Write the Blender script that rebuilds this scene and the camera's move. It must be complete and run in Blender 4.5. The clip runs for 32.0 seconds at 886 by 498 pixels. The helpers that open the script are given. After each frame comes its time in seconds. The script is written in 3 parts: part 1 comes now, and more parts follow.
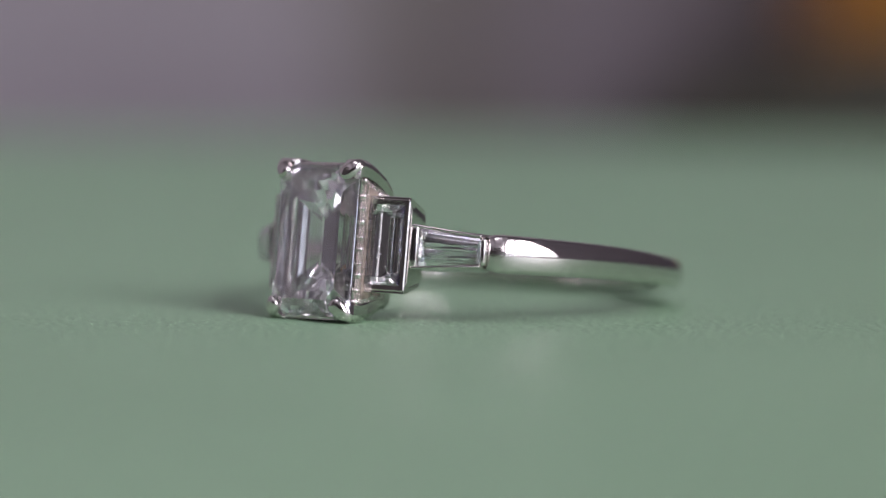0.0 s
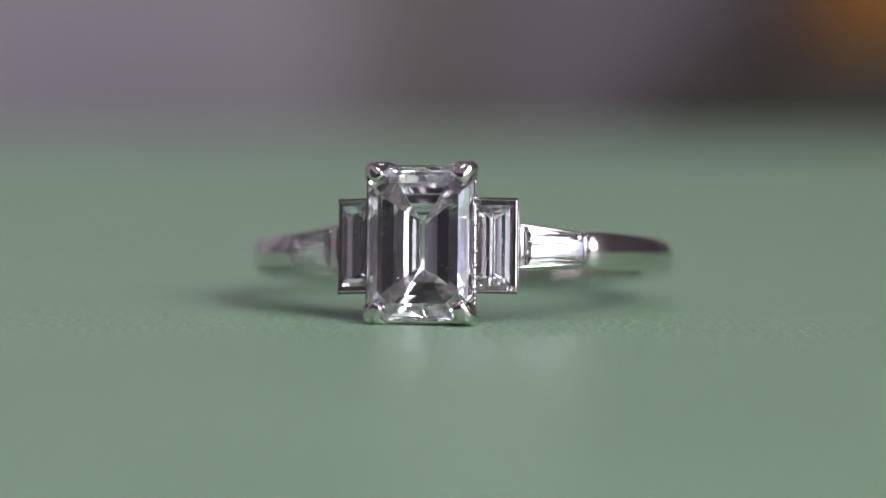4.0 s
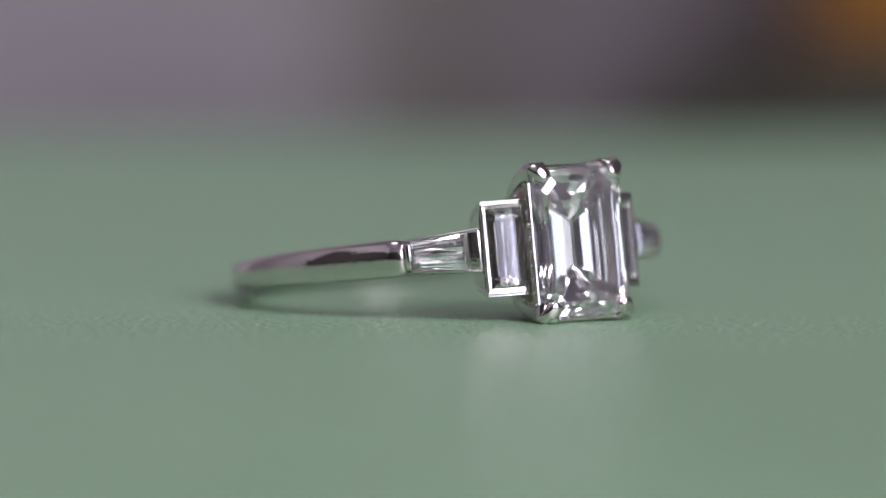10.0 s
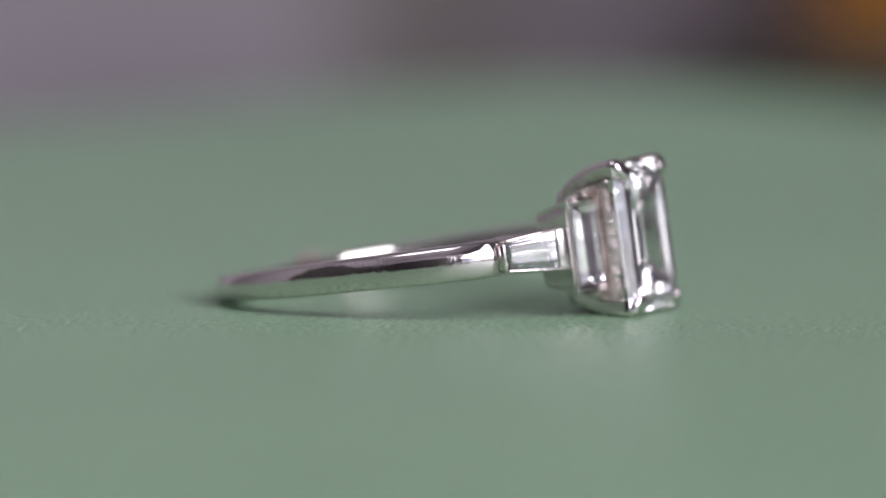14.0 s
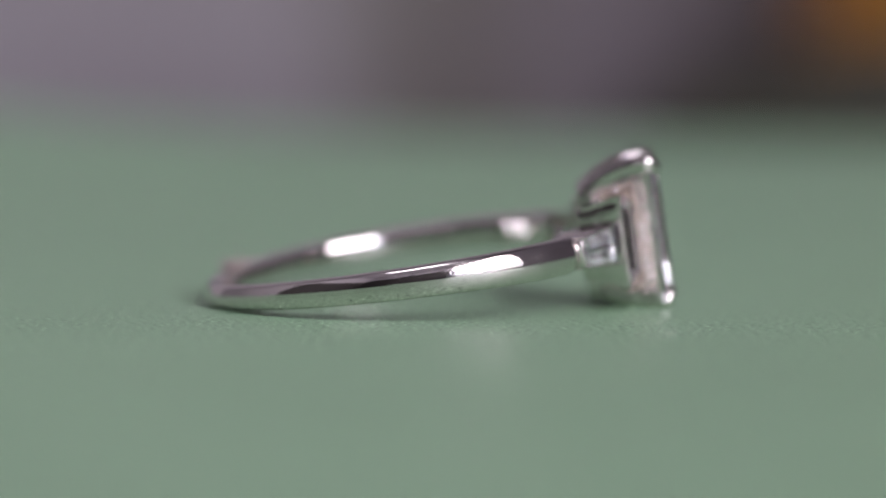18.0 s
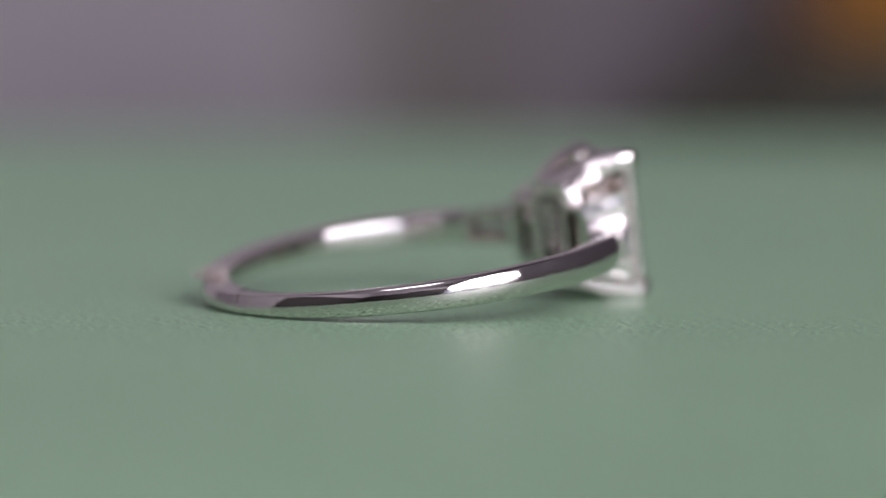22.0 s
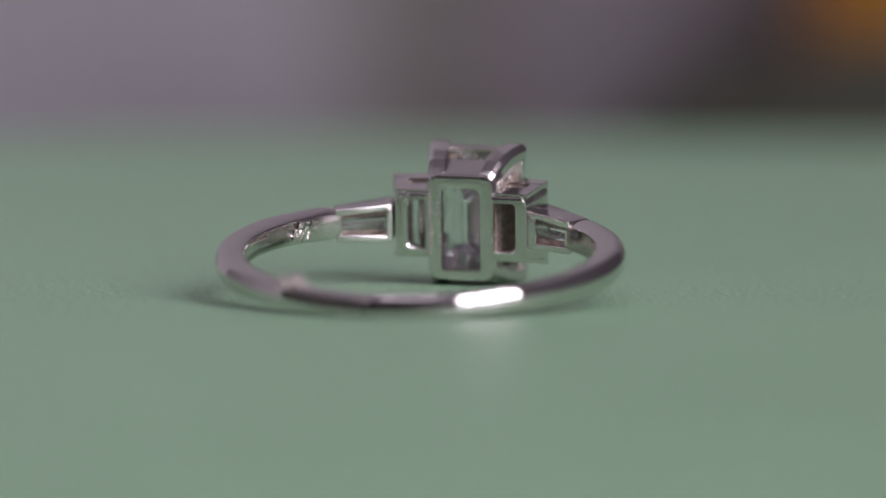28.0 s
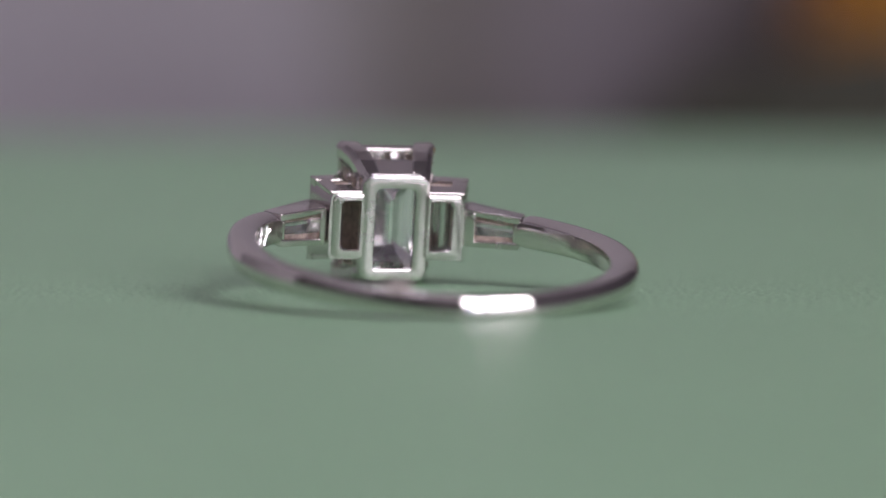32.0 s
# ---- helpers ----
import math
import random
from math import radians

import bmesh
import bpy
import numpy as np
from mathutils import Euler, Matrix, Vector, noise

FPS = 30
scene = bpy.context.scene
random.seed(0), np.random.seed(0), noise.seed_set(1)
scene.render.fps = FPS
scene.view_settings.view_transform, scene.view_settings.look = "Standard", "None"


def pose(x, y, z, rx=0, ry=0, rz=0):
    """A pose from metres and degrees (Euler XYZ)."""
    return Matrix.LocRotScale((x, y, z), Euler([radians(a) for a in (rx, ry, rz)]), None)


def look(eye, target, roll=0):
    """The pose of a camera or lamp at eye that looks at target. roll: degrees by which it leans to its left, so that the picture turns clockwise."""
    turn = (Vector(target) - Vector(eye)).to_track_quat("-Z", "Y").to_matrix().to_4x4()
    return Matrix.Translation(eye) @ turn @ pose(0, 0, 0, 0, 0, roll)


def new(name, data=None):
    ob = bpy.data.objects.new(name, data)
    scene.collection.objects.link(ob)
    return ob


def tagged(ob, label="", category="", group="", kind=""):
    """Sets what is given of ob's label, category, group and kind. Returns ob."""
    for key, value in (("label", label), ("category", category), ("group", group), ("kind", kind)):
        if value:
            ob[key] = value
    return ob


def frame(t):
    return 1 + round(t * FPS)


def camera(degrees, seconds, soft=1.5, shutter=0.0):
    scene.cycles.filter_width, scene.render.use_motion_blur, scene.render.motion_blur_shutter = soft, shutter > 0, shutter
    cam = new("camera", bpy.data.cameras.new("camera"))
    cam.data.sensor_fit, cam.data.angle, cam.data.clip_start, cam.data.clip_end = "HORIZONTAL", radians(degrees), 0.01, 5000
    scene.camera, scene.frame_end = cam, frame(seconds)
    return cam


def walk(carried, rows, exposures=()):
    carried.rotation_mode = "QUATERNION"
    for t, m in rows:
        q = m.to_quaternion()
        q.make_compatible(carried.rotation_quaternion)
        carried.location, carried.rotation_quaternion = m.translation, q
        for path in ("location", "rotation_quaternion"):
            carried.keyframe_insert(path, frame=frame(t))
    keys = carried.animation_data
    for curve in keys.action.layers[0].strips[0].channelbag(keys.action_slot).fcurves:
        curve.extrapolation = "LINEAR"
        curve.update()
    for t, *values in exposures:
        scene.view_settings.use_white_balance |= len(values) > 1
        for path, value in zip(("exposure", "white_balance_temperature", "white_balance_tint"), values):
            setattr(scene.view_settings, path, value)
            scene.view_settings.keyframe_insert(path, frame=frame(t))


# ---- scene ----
MM = 0.001
ZC = 1.91                      # height of the ring's centre over the mat, mm
SPIN, START = 7.289, -41.02      # turntable: degrees a second, degrees at the start
TAU, ROLL = 8.19, 1.50         # lean of the ring as it lies on the mat


def stand(x, z, far, roll):
    """The camera on its stand: it looks down a little, far mm from the point (x, 0, z) over the ring's centre."""
    aim = Vector((x, 0.0, ZC + z)) * MM
    return look(aim + Vector((0, -far * math.cos(radians(4.283)), far * math.sin(radians(4.283)))) * MM, aim, roll)


cam = camera(14.27, 32.0)
NEAR, BACK = stand(-0.032, 0.61, 160.0, 0.385), stand(0.065, 0.409, 165.8, 0.169)
walk(cam, [(0.0, NEAR), (12.0, NEAR), (24.0, NEAR), (24.6, BACK), (28.0, BACK), (32.0, BACK)], exposures=[(0.0, 0.46), (32.0, 0.46)])
scene.cycles.max_bounces, scene.cycles.glossy_bounces, scene.cycles.transmission_bounces = 24, 24, 24     # light runs to and fro inside the stones
cam.data.dof.use_dof = True
cam.data.dof.aperture_fstop = 21.0
# the lens is focused on this point; it is racked from the near edge of the ring to the gallery behind the stone
focus_mark = new("focus_mark")
cam.data.dof.focus_object = focus_mark

# ---------------------------------------------------------------- light
world = bpy.data.worlds.new("world")
scene.world = world
world.use_nodes = True
wn = world.node_tree.nodes
sky = wn.new("ShaderNodeTexSky")
sky.sky_type, sky.sun_disc = "NISHITA", False
sky.sun_elevation, sky.sun_rotation = radians(35), radians(120)
wn["Background"].inputs["Strength"].default_value = 0.1
world.node_tree.links.new(sky.outputs["Color"], wn["Background"].inputs["Color"])


WIN_X, WIN_Y0, WIN_Y1, WIN_Z0, WIN_Z1 = 0.86, -2.74, -0.56, 0.06, 1.70
ROOFS = ((-2.74, -2.20, 0.92), (-2.20, -1.62, 0.41), (-1.62, -1.25, 0.345), (-1.25, -0.56, 0.325))   # the roofline seen through the window, stretch by stretch
FILL_X0, FILL_X1, FILL_Y0, FILL_Y1 = -0.85, 0.15, -1.35, -0.45      # the opening in the ceiling for the added fill light


def window_light(y0, y1, z0, z1, radiance, colour):
    """Daylight that comes in through a stretch of the window's opening."""
    data = bpy.data.lights.new("window_light", "AREA")
    data.shape, data.size, data.size_y = "RECTANGLE", y1 - y0, z1 - z0
    data.energy, data.color = radiance * math.pi * (y1 - y0) * (z1 - z0), colour
    ob = new("window_light", data)
    mid = ((y0 + y1) / 2, (z0 + z1) / 2)
    ob.matrix_world = look((WIN_X + 0.06, *mid), (0.0, *mid))


def top_fill():
    """A fill light added overhead, unseen, in the opening in the ceiling."""
    data = bpy.data.lights.new("top_fill", "AREA")
    data.shape, data.size, data.size_y = "RECTANGLE", FILL_X1 - FILL_X0 - 0.04, FILL_Y1 - FILL_Y0 - 0.04
    data.energy, data.color = 7.4, (0.985, 0.915, 0.99)
    new("top_fill", data).location = ((FILL_X0 + FILL_X1) / 2, (FILL_Y0 + FILL_Y1) / 2, 2.64)


for y0, y1, roof in ROOFS:
    window_light(y0, y1, roof, WIN_Z1, 6.3, (0.985, 0.925, 1.0))             # the sky over the roofs
    window_light(y0, y1, WIN_Z0 + 0.02, roof, 0.5, (0.72, 0.66, 1.0))       # the dimmer street below
top_fill()


# ---------------------------------------------------------------- materials
def material(name, colour, rough=0.5, metal=0.0, spec=0.5):
    m = bpy.data.materials.new(name)
    m.use_nodes = True
    b = m.node_tree.nodes["Principled BSDF"]
    b.inputs["Base Color"].default_value = (*colour, 1)
    b.inputs["Roughness"].default_value = rough
    b.inputs["Metallic"].default_value = metal
    b.inputs["Specular IOR Level"].default_value = spec
    return m, m.node_tree, b


def noise_tex(nt, scale, detail=4.0, rough=0.55):
    co = nt.nodes.new("ShaderNodeTexCoord")
    n = nt.nodes.new("ShaderNodeTexNoise")
    n.inputs["Scale"].default_value = scale
    n.inputs["Detail"].default_value = detail
    n.inputs["Roughness"].default_value = rough
    nt.links.new(co.outputs["Object"], n.inputs["Vector"])
    return n


def ramp(nt, fac, stops):
    r = nt.nodes.new("ShaderNodeValToRGB")
    els = r.color_ramp.elements
    while len(els) < len(stops):
        els.new(0.5)
    for e, (pos, c) in zip(els, stops):
        e.position, e.color = pos, (*c, 1)
    nt.links.new(fac, r.inputs["Fac"])
    return r


def bump(nt, b, height, strength, distance):
    n = nt.nodes.new("ShaderNodeBump")
    n.inputs["Strength"].default_value = strength
    n.inputs["Distance"].default_value = distance
    nt.links.new(height, n.inputs["Height"])
    nt.links.new(n.outputs["Normal"], b.inputs["Normal"])
    return n


def mottled(name, c1, c2, scale, rough=0.6, metal=0.0, relief=0.3, depth=0.0005):
    m, nt, b = material(name, c1, rough, metal)
    n = noise_tex(nt, scale)
    r = ramp(nt, n.outputs["Fac"], [(0.3, c1), (0.7, c2)])
    nt.links.new(r.outputs["Color"], b.inputs["Base Color"])
    fine = noise_tex(nt, scale * 9, 3.0)
    bump(nt, b, fine.outputs["Fac"], relief, depth)
    return m


def platinum_metal(name="platinum", low=0.02, high=0.08):
    """Worn metal: fine scratches, and pits in patches; low and high bound its roughness."""
    m, nt, b = material(name, (0.725, 0.68, 0.672), 0.1, 1.0)
    n = noise_tex(nt, 900, 5.0)
    r = ramp(nt, n.outputs["Fac"], [(0.35, (low, low, low)), (0.75, (high, high, high))])
    co = nt.nodes.new("ShaderNodeTexCoord")
    mp = nt.nodes.new("ShaderNodeMapping")
    mp.inputs["Scale"].default_value = (1.0, 0.35, 5.0)
    nt.links.new(co.outputs["Object"], mp.inputs["Vector"])
    scratch = nt.nodes.new("ShaderNodeTexNoise")
    scratch.inputs["Scale"].default_value = 2400
    scratch.inputs["Detail"].default_value = 4.0
    nt.links.new(mp.outputs["Vector"], scratch.inputs["Vector"])
    pits = noise_tex(nt, 7500, 2.0, 0.5)
    where = noise_tex(nt, 520, 2.0)
    wr = ramp(nt, where.outputs["Fac"], [(0.44, (0.0, 0.0, 0.0)), (0.62, (1.0, 1.0, 1.0))])
    pit = nt.nodes.new("ShaderNodeMath")
    pit.operation = "MULTIPLY"
    nt.links.new(pits.outputs["Fac"], pit.inputs[0])
    nt.links.new(wr.outputs["Color"], pit.inputs[1])
    sep = nt.nodes.new("ShaderNodeSeparateXYZ")                # the shoulders are more worn than the back
    nt.links.new(co.outputs["Object"], sep.inputs["Vector"])
    worn = nt.nodes.new("ShaderNodeMapRange")
    worn.inputs["From Min"].default_value, worn.inputs["From Max"].default_value = 0.006, 0.0
    nt.links.new(sep.outputs["Y"], worn.inputs["Value"])
    more = nt.nodes.new("ShaderNodeMath")
    more.operation = "MULTIPLY"
    nt.links.new(pit.outputs["Value"], more.inputs[0])
    nt.links.new(worn.outputs["Result"], more.inputs[1])
    dull = nt.nodes.new("ShaderNodeMath")
    dull.operation = "MULTIPLY_ADD"
    dull.inputs[1].default_value = 0.20
    nt.links.new(more.outputs["Value"], dull.inputs[0])
    ends = nt.nodes.new("ShaderNodeMapRange")
    ends.inputs["From Min"].default_value, ends.inputs["From Max"].default_value = -0.002, -0.0065
    ends.inputs["To Max"].default_value = 0.03
    nt.links.new(sep.outputs["Y"], ends.inputs["Value"])
    plus = nt.nodes.new("ShaderNodeMath")
    nt.links.new(r.outputs["Color"], plus.inputs[0])
    nt.links.new(ends.outputs["Result"], plus.inputs[1])
    nt.links.new(plus.outputs["Value"], dull.inputs[2])
    nt.links.new(dull.outputs["Value"], b.inputs["Roughness"])
    both = nt.nodes.new("ShaderNodeMath")
    both.operation = "MULTIPLY_ADD"
    both.inputs[1].default_value = 0.13
    nt.links.new(scratch.outputs["Fac"], both.inputs[0])
    nt.links.new(more.outputs["Value"], both.inputs[2])
    bump(nt, b, both.outputs["Value"], 0.38, 0.00004)
    return m


def diamond_glass(name, wiped):
    """Clear diamond; the faces that fingers and cloths reach are wiped and hazy."""
    m = bpy.data.materials.new(name)
    m.use_nodes = True
    nt = m.node_tree
    nt.nodes.remove(nt.nodes["Principled BSDF"])
    g = nt.nodes.new("ShaderNodeBsdfGlass")
    g.inputs["IOR"].default_value = 2.42
    g.inputs["Roughness"].default_value = 0.0
    g.inputs["Color"].default_value = (0.998, 0.998, 1.0, 1)
    if not wiped:
        nt.links.new(g.outputs["BSDF"], nt.nodes["Material Output"].inputs["Surface"])
        return m
    # dust specks and a faint wiped film on the polished faces
    film = nt.nodes.new("ShaderNodeBsdfGlossy")
    film.inputs["Roughness"].default_value = 0.22
    lint = nt.nodes.new("ShaderNodeBsdfDiffuse")
    lint.inputs["Color"].default_value = (0.56, 0.545, 0.62, 1)
    co = nt.nodes.new("ShaderNodeTexCoord")
    mp = nt.nodes.new("ShaderNodeMapping")
    mp.inputs["Scale"].default_value = (3.0, 3.0, 0.9)
    nt.links.new(co.outputs["Object"], mp.inputs["Vector"])
    n = nt.nodes.new("ShaderNodeTexNoise")
    n.inputs["Scale"].default_value = 950
    n.inputs["Detail"].default_value = 6.0
    n.inputs["Roughness"].default_value = 0.65
    nt.links.new(mp.outputs["Vector"], n.inputs["Vector"])
    wipe = ramp(nt, n.outputs["Fac"], [(0.38, (0.002, 0.002, 0.003)), (0.50, (0.015, 0.0135, 0.024)), (0.58, (0.055, 0.050, 0.083)), (0.69, (0.16, 0.145, 0.23))])
    nt.links.new(wipe.outputs["Color"], film.inputs["Color"])
    grit = nt.nodes.new("ShaderNodeTexVoronoi")
    grit.inputs["Scale"].default_value = 5200
    nt.links.new(co.outputs["Object"], grit.inputs["Vector"])
    gr = ramp(nt, grit.outputs["Distance"], [(0.10, (0.7, 0.7, 0.7)), (0.22, (0.0, 0.0, 0.0))])
    rare = noise_tex(nt, 1900, 2.0)
    rr = ramp(nt, rare.outputs["Fac"], [(0.50, (0.0, 0.0, 0.0)), (0.62, (1.0, 1.0, 1.0))])
    dust = nt.nodes.new("ShaderNodeMath")
    dust.operation = "MULTIPLY"
    nt.links.new(gr.outputs["Color"], dust.inputs[0])
    nt.links.new(rr.outputs["Color"], dust.inputs[1])
    mix = nt.nodes.new("ShaderNodeMixShader")
    nt.links.new(dust.outputs["Value"], mix.inputs["Fac"])
    nt.links.new(g.outputs["BSDF"], mix.inputs[1])
    nt.links.new(lint.outputs["BSDF"], mix.inputs[2])
    both = nt.nodes.new("ShaderNodeAddShader")
    nt.links.new(mix.outputs["Shader"], both.inputs[0])
    nt.links.new(film.outputs["BSDF"], both.inputs[1])
    nt.links.new(both.outputs["Shader"], nt.nodes["Material Output"].inputs["Surface"])
    return m


def leather():
    m, nt, b = material("green_leather", (0.17, 0.27, 0.19), 0.44, 0.0, 0.42)
    n = noise_tex(nt, 45, 5.0)
    r = ramp(nt, n.outputs["Fac"], [(0.3, (0.255, 0.412, 0.263)), (0.7, (0.279, 0.449, 0.288))])
    fleck = noise_tex(nt, 3800, 3.0, 0.7)
    fr = ramp(nt, fleck.outputs["Fac"], [(0.34, (0.3, 0.3, 0.3)), (0.44, (1.0, 1.0, 1.0)), (0.58, (1.0, 1.0, 1.0)), (0.66, (2.1, 1.9, 2.0))])
    tint = nt.nodes.new("ShaderNodeMixRGB")
    tint.blend_type = "MULTIPLY"
    tint.inputs["Fac"].default_value = 1.0
    nt.links.new(r.outputs["Color"], tint.inputs["Color1"])
    nt.links.new(fr.outputs["Color"], tint.inputs["Color2"])
    nt.links.new(tint.outputs["Color"], b.inputs["Base Color"])
    v = nt.nodes.new("ShaderNodeTexVoronoi")
    v.inputs["Scale"].default_value = 2600
    co = nt.nodes.new("ShaderNodeTexCoord")
    nt.links.new(co.outputs["Object"], v.inputs["Vector"])
    fine = noise_tex(nt, 2500, 4.0)
    mix = nt.nodes.new("ShaderNodeMath")
    mix.operation = "ADD"
    nt.links.new(v.outputs["Distance"], mix.inputs[0])
    nt.links.new(fine.outputs["Fac"], mix.inputs[1])
    bump(nt, b, mix.outputs["Value"], 0.75, 0.00010)
    return m


PLATINUM = platinum_metal()
BRUSHED = platinum_metal("brushed_platinum", 0.09, 0.18)
CAST = mottled("cast_platinum", (0.90, 0.84, 0.815), (0.58, 0.51, 0.48), 850.0, 0.22, 1.0, 1.0, 0.00030)
# browned platinum: the shade of the setting's recesses is put into its colour
SHADED_CAST = mottled("shaded_cast_platinum", (0.66, 0.55, 0.49), (0.26, 0.20, 0.17), 3200.0, 0.32, 1.0, 0.9, 0.00010)
# tarnish of the seam; also the dark colour for shade inside the holes
TARNISH_AND_SHADE = mottled("tarnish_and_shade", (0.05, 0.035, 0.028), (0.09, 0.06, 0.045), 3000.0, 0.5)
DIAMOND = diamond_glass("diamond", True)
CLEAR = diamond_glass("clear_diamond", False)
LEATHER = leather()
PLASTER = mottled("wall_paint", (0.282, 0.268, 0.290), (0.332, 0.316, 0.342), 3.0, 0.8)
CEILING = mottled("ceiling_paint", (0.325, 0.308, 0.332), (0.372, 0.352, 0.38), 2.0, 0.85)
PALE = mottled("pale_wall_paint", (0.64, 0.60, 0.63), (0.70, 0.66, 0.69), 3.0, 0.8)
FLOOR = mottled("floor_carpet", (0.22, 0.20, 0.20), (0.28, 0.26, 0.26), 8.0, 0.9)
DESK = mottled("desk_top", (0.40, 0.37, 0.37), (0.48, 0.45, 0.45), 12.0, 0.5)
OLIVE = mottled("dark_olive_cloth", (0.044, 0.044, 0.030), (0.062, 0.061, 0.042), 30.0, 0.8)
DARK_SCREEN = mottled("dark_screen", (0.010, 0.008, 0.008), (0.017, 0.014, 0.014), 4.0, 0.75)
ORANGE = mottled("orange_peel", (0.50, 0.21, 0.020), (0.60, 0.27, 0.030), 30.0, 0.38)
FLUFF = mottled("beige_fluff", (0.50, 0.43, 0.42), (0.60, 0.53, 0.51), 900.0, 0.9)
PLATE = mottled("turntable_plastic", (0.05, 0.05, 0.05), (0.08, 0.08, 0.08), 40.0, 0.5)
FRAME = mottled("window_paint", (0.72, 0.72, 0.72), (0.8, 0.8, 0.8), 10.0, 0.5)


# ---------------------------------------------------------------- mesh tools
def finish(name, bm, mat, parent=None, label="", smooth=False):
    bmesh.ops.recalc_face_normals(bm, faces=bm.faces)
    me = bpy.data.meshes.new(name)
    bm.to_mesh(me)
    bm.free()
    me.materials.append(mat)
    if smooth:
        for p in me.polygons:
            p.use_smooth = True
    ob = new(name, me)
    if parent is not None:
        ob.parent = parent
    if label:
        ob["label"] = label
    return ob


def part(name, bm, mat, parent, label="", smooth=False):
    return finish(name, bm, mat, parent, label, smooth)


def box(bm, x0, x1, y0, y1, z0, z1):
    vs = [bm.verts.new((x, y, z)) for z in (z0, z1) for y in (y0, y1) for x in (x0, x1)]
    for f in ((0, 2, 3, 1), (4, 5, 7, 6), (0, 1, 5, 4), (2, 6, 7, 3), (0, 4, 6, 2), (1, 3, 7, 5)):
        bm.faces.new([vs[i] for i in f])


def soften(bm, width, segments=2):
    bmesh.ops.bevel(bm, geom=list(bm.edges), offset=width, segments=segments, affect="EDGES", profile=0.5)


# ---------------------------------------------------------------- the room
def slab(name, mat, *bounds, label="", bevel=0.0):
    bm = bmesh.new()
    box(bm, *bounds)
    if bevel:
        soften(bm, bevel)
    return tagged(finish(name, bm, mat), label=label, kind="structure")


DESK_Z = -0.0375
TOP, WEST, SOUTH, NORTH = 2.6, -1.6, -2.8, 1.5
slab("floor", FLOOR, WEST, WIN_X, SOUTH, NORTH, -0.80, -0.78, label="pale carpeted floor of the room")
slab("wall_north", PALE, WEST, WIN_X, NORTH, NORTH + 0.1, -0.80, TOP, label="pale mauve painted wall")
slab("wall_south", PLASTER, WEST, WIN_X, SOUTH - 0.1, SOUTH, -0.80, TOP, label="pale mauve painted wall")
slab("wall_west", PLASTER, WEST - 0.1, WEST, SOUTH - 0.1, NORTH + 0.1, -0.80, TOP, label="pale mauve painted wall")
# unseen dark screens, added so that the band mirrors a black stripe
slab("screen_south", DARK_SCREEN, WEST + 0.03, WIN_X, SOUTH, SOUTH + 0.03, -0.78, 1.56, label="tall dark screen along the wall, added for the ring's reflections")
slab("screen_west", DARK_SCREEN, WEST, WEST + 0.03, SOUTH + 0.03, -0.28, -0.78, 1.32, label="dark screen along the lower wall, added for the ring's reflections")


def ceiling():
    bm = bmesh.new()
    box(bm, WEST, FILL_X0, SOUTH, NORTH, TOP, TOP + 0.05)
    box(bm, FILL_X1, WIN_X, SOUTH, NORTH, TOP, TOP + 0.05)
    box(bm, FILL_X0, FILL_X1, SOUTH, FILL_Y0, TOP, TOP + 0.05)
    box(bm, FILL_X0, FILL_X1, FILL_Y1, NORTH, TOP, TOP + 0.05)
    tagged(finish("ceiling", bm, CEILING), label="pale painted ceiling with an opening for the added fill light", kind="structure")


ceiling()


def east_wall():
    bm = bmesh.new()
    x0, x1 = WIN_X, WIN_X + 0.12
    box(bm, x0, x1, SOUTH - 0.1, WIN_Y0, -0.80, TOP)
    box(bm, x0, x1, WIN_Y1, NORTH + 0.1, -0.80, TOP)
    box(bm, x0, x1, WIN_Y0, WIN_Y1, -0.80, WIN_Z0)
    box(bm, x0, x1, WIN_Y0, WIN_Y1, WIN_Z1, TOP)
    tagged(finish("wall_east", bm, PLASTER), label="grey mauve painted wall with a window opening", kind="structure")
    win = tagged(new("window_1"), label="white painted window in the wall", kind="structure")
    for y in (WIN_Y0, -1.57, WIN_Y1 - 0.03):
        b = bmesh.new()
        box(b, x0 + 0.005, x0 + 0.05, y, y + 0.03, WIN_Z0, WIN_Z1)
        part("window_frame", b, FRAME, win)
    b = bmesh.new()
    box(b, x0 - 0.04, x0 + 0.004, WIN_Y0 + 0.03, WIN_Y1 - 0.03, WIN_Z0, WIN_Z0 + 0.018)
    part("window_sill", b, FRAME, win)


east_wall()


def desk():
    top = tagged(new("desk"), label="grey desk that carries the turntable", category="desk")
    b = bmesh.new()
    box(b, -0.9, 0.9, -0.7, 1.0, DESK_Z - 0.03, DESK_Z)
    soften(b, 0.003)
    part("desktop", b, DESK, top)
    for x in (-0.85, 0.85):
        for y in (-0.65, 0.95):
            b = bmesh.new()
            box(b, x - 0.03, x + 0.03, y - 0.03, y + 0.03, -0.78, DESK_Z - 0.03)
            part("leg", b, DESK, top)


desk()


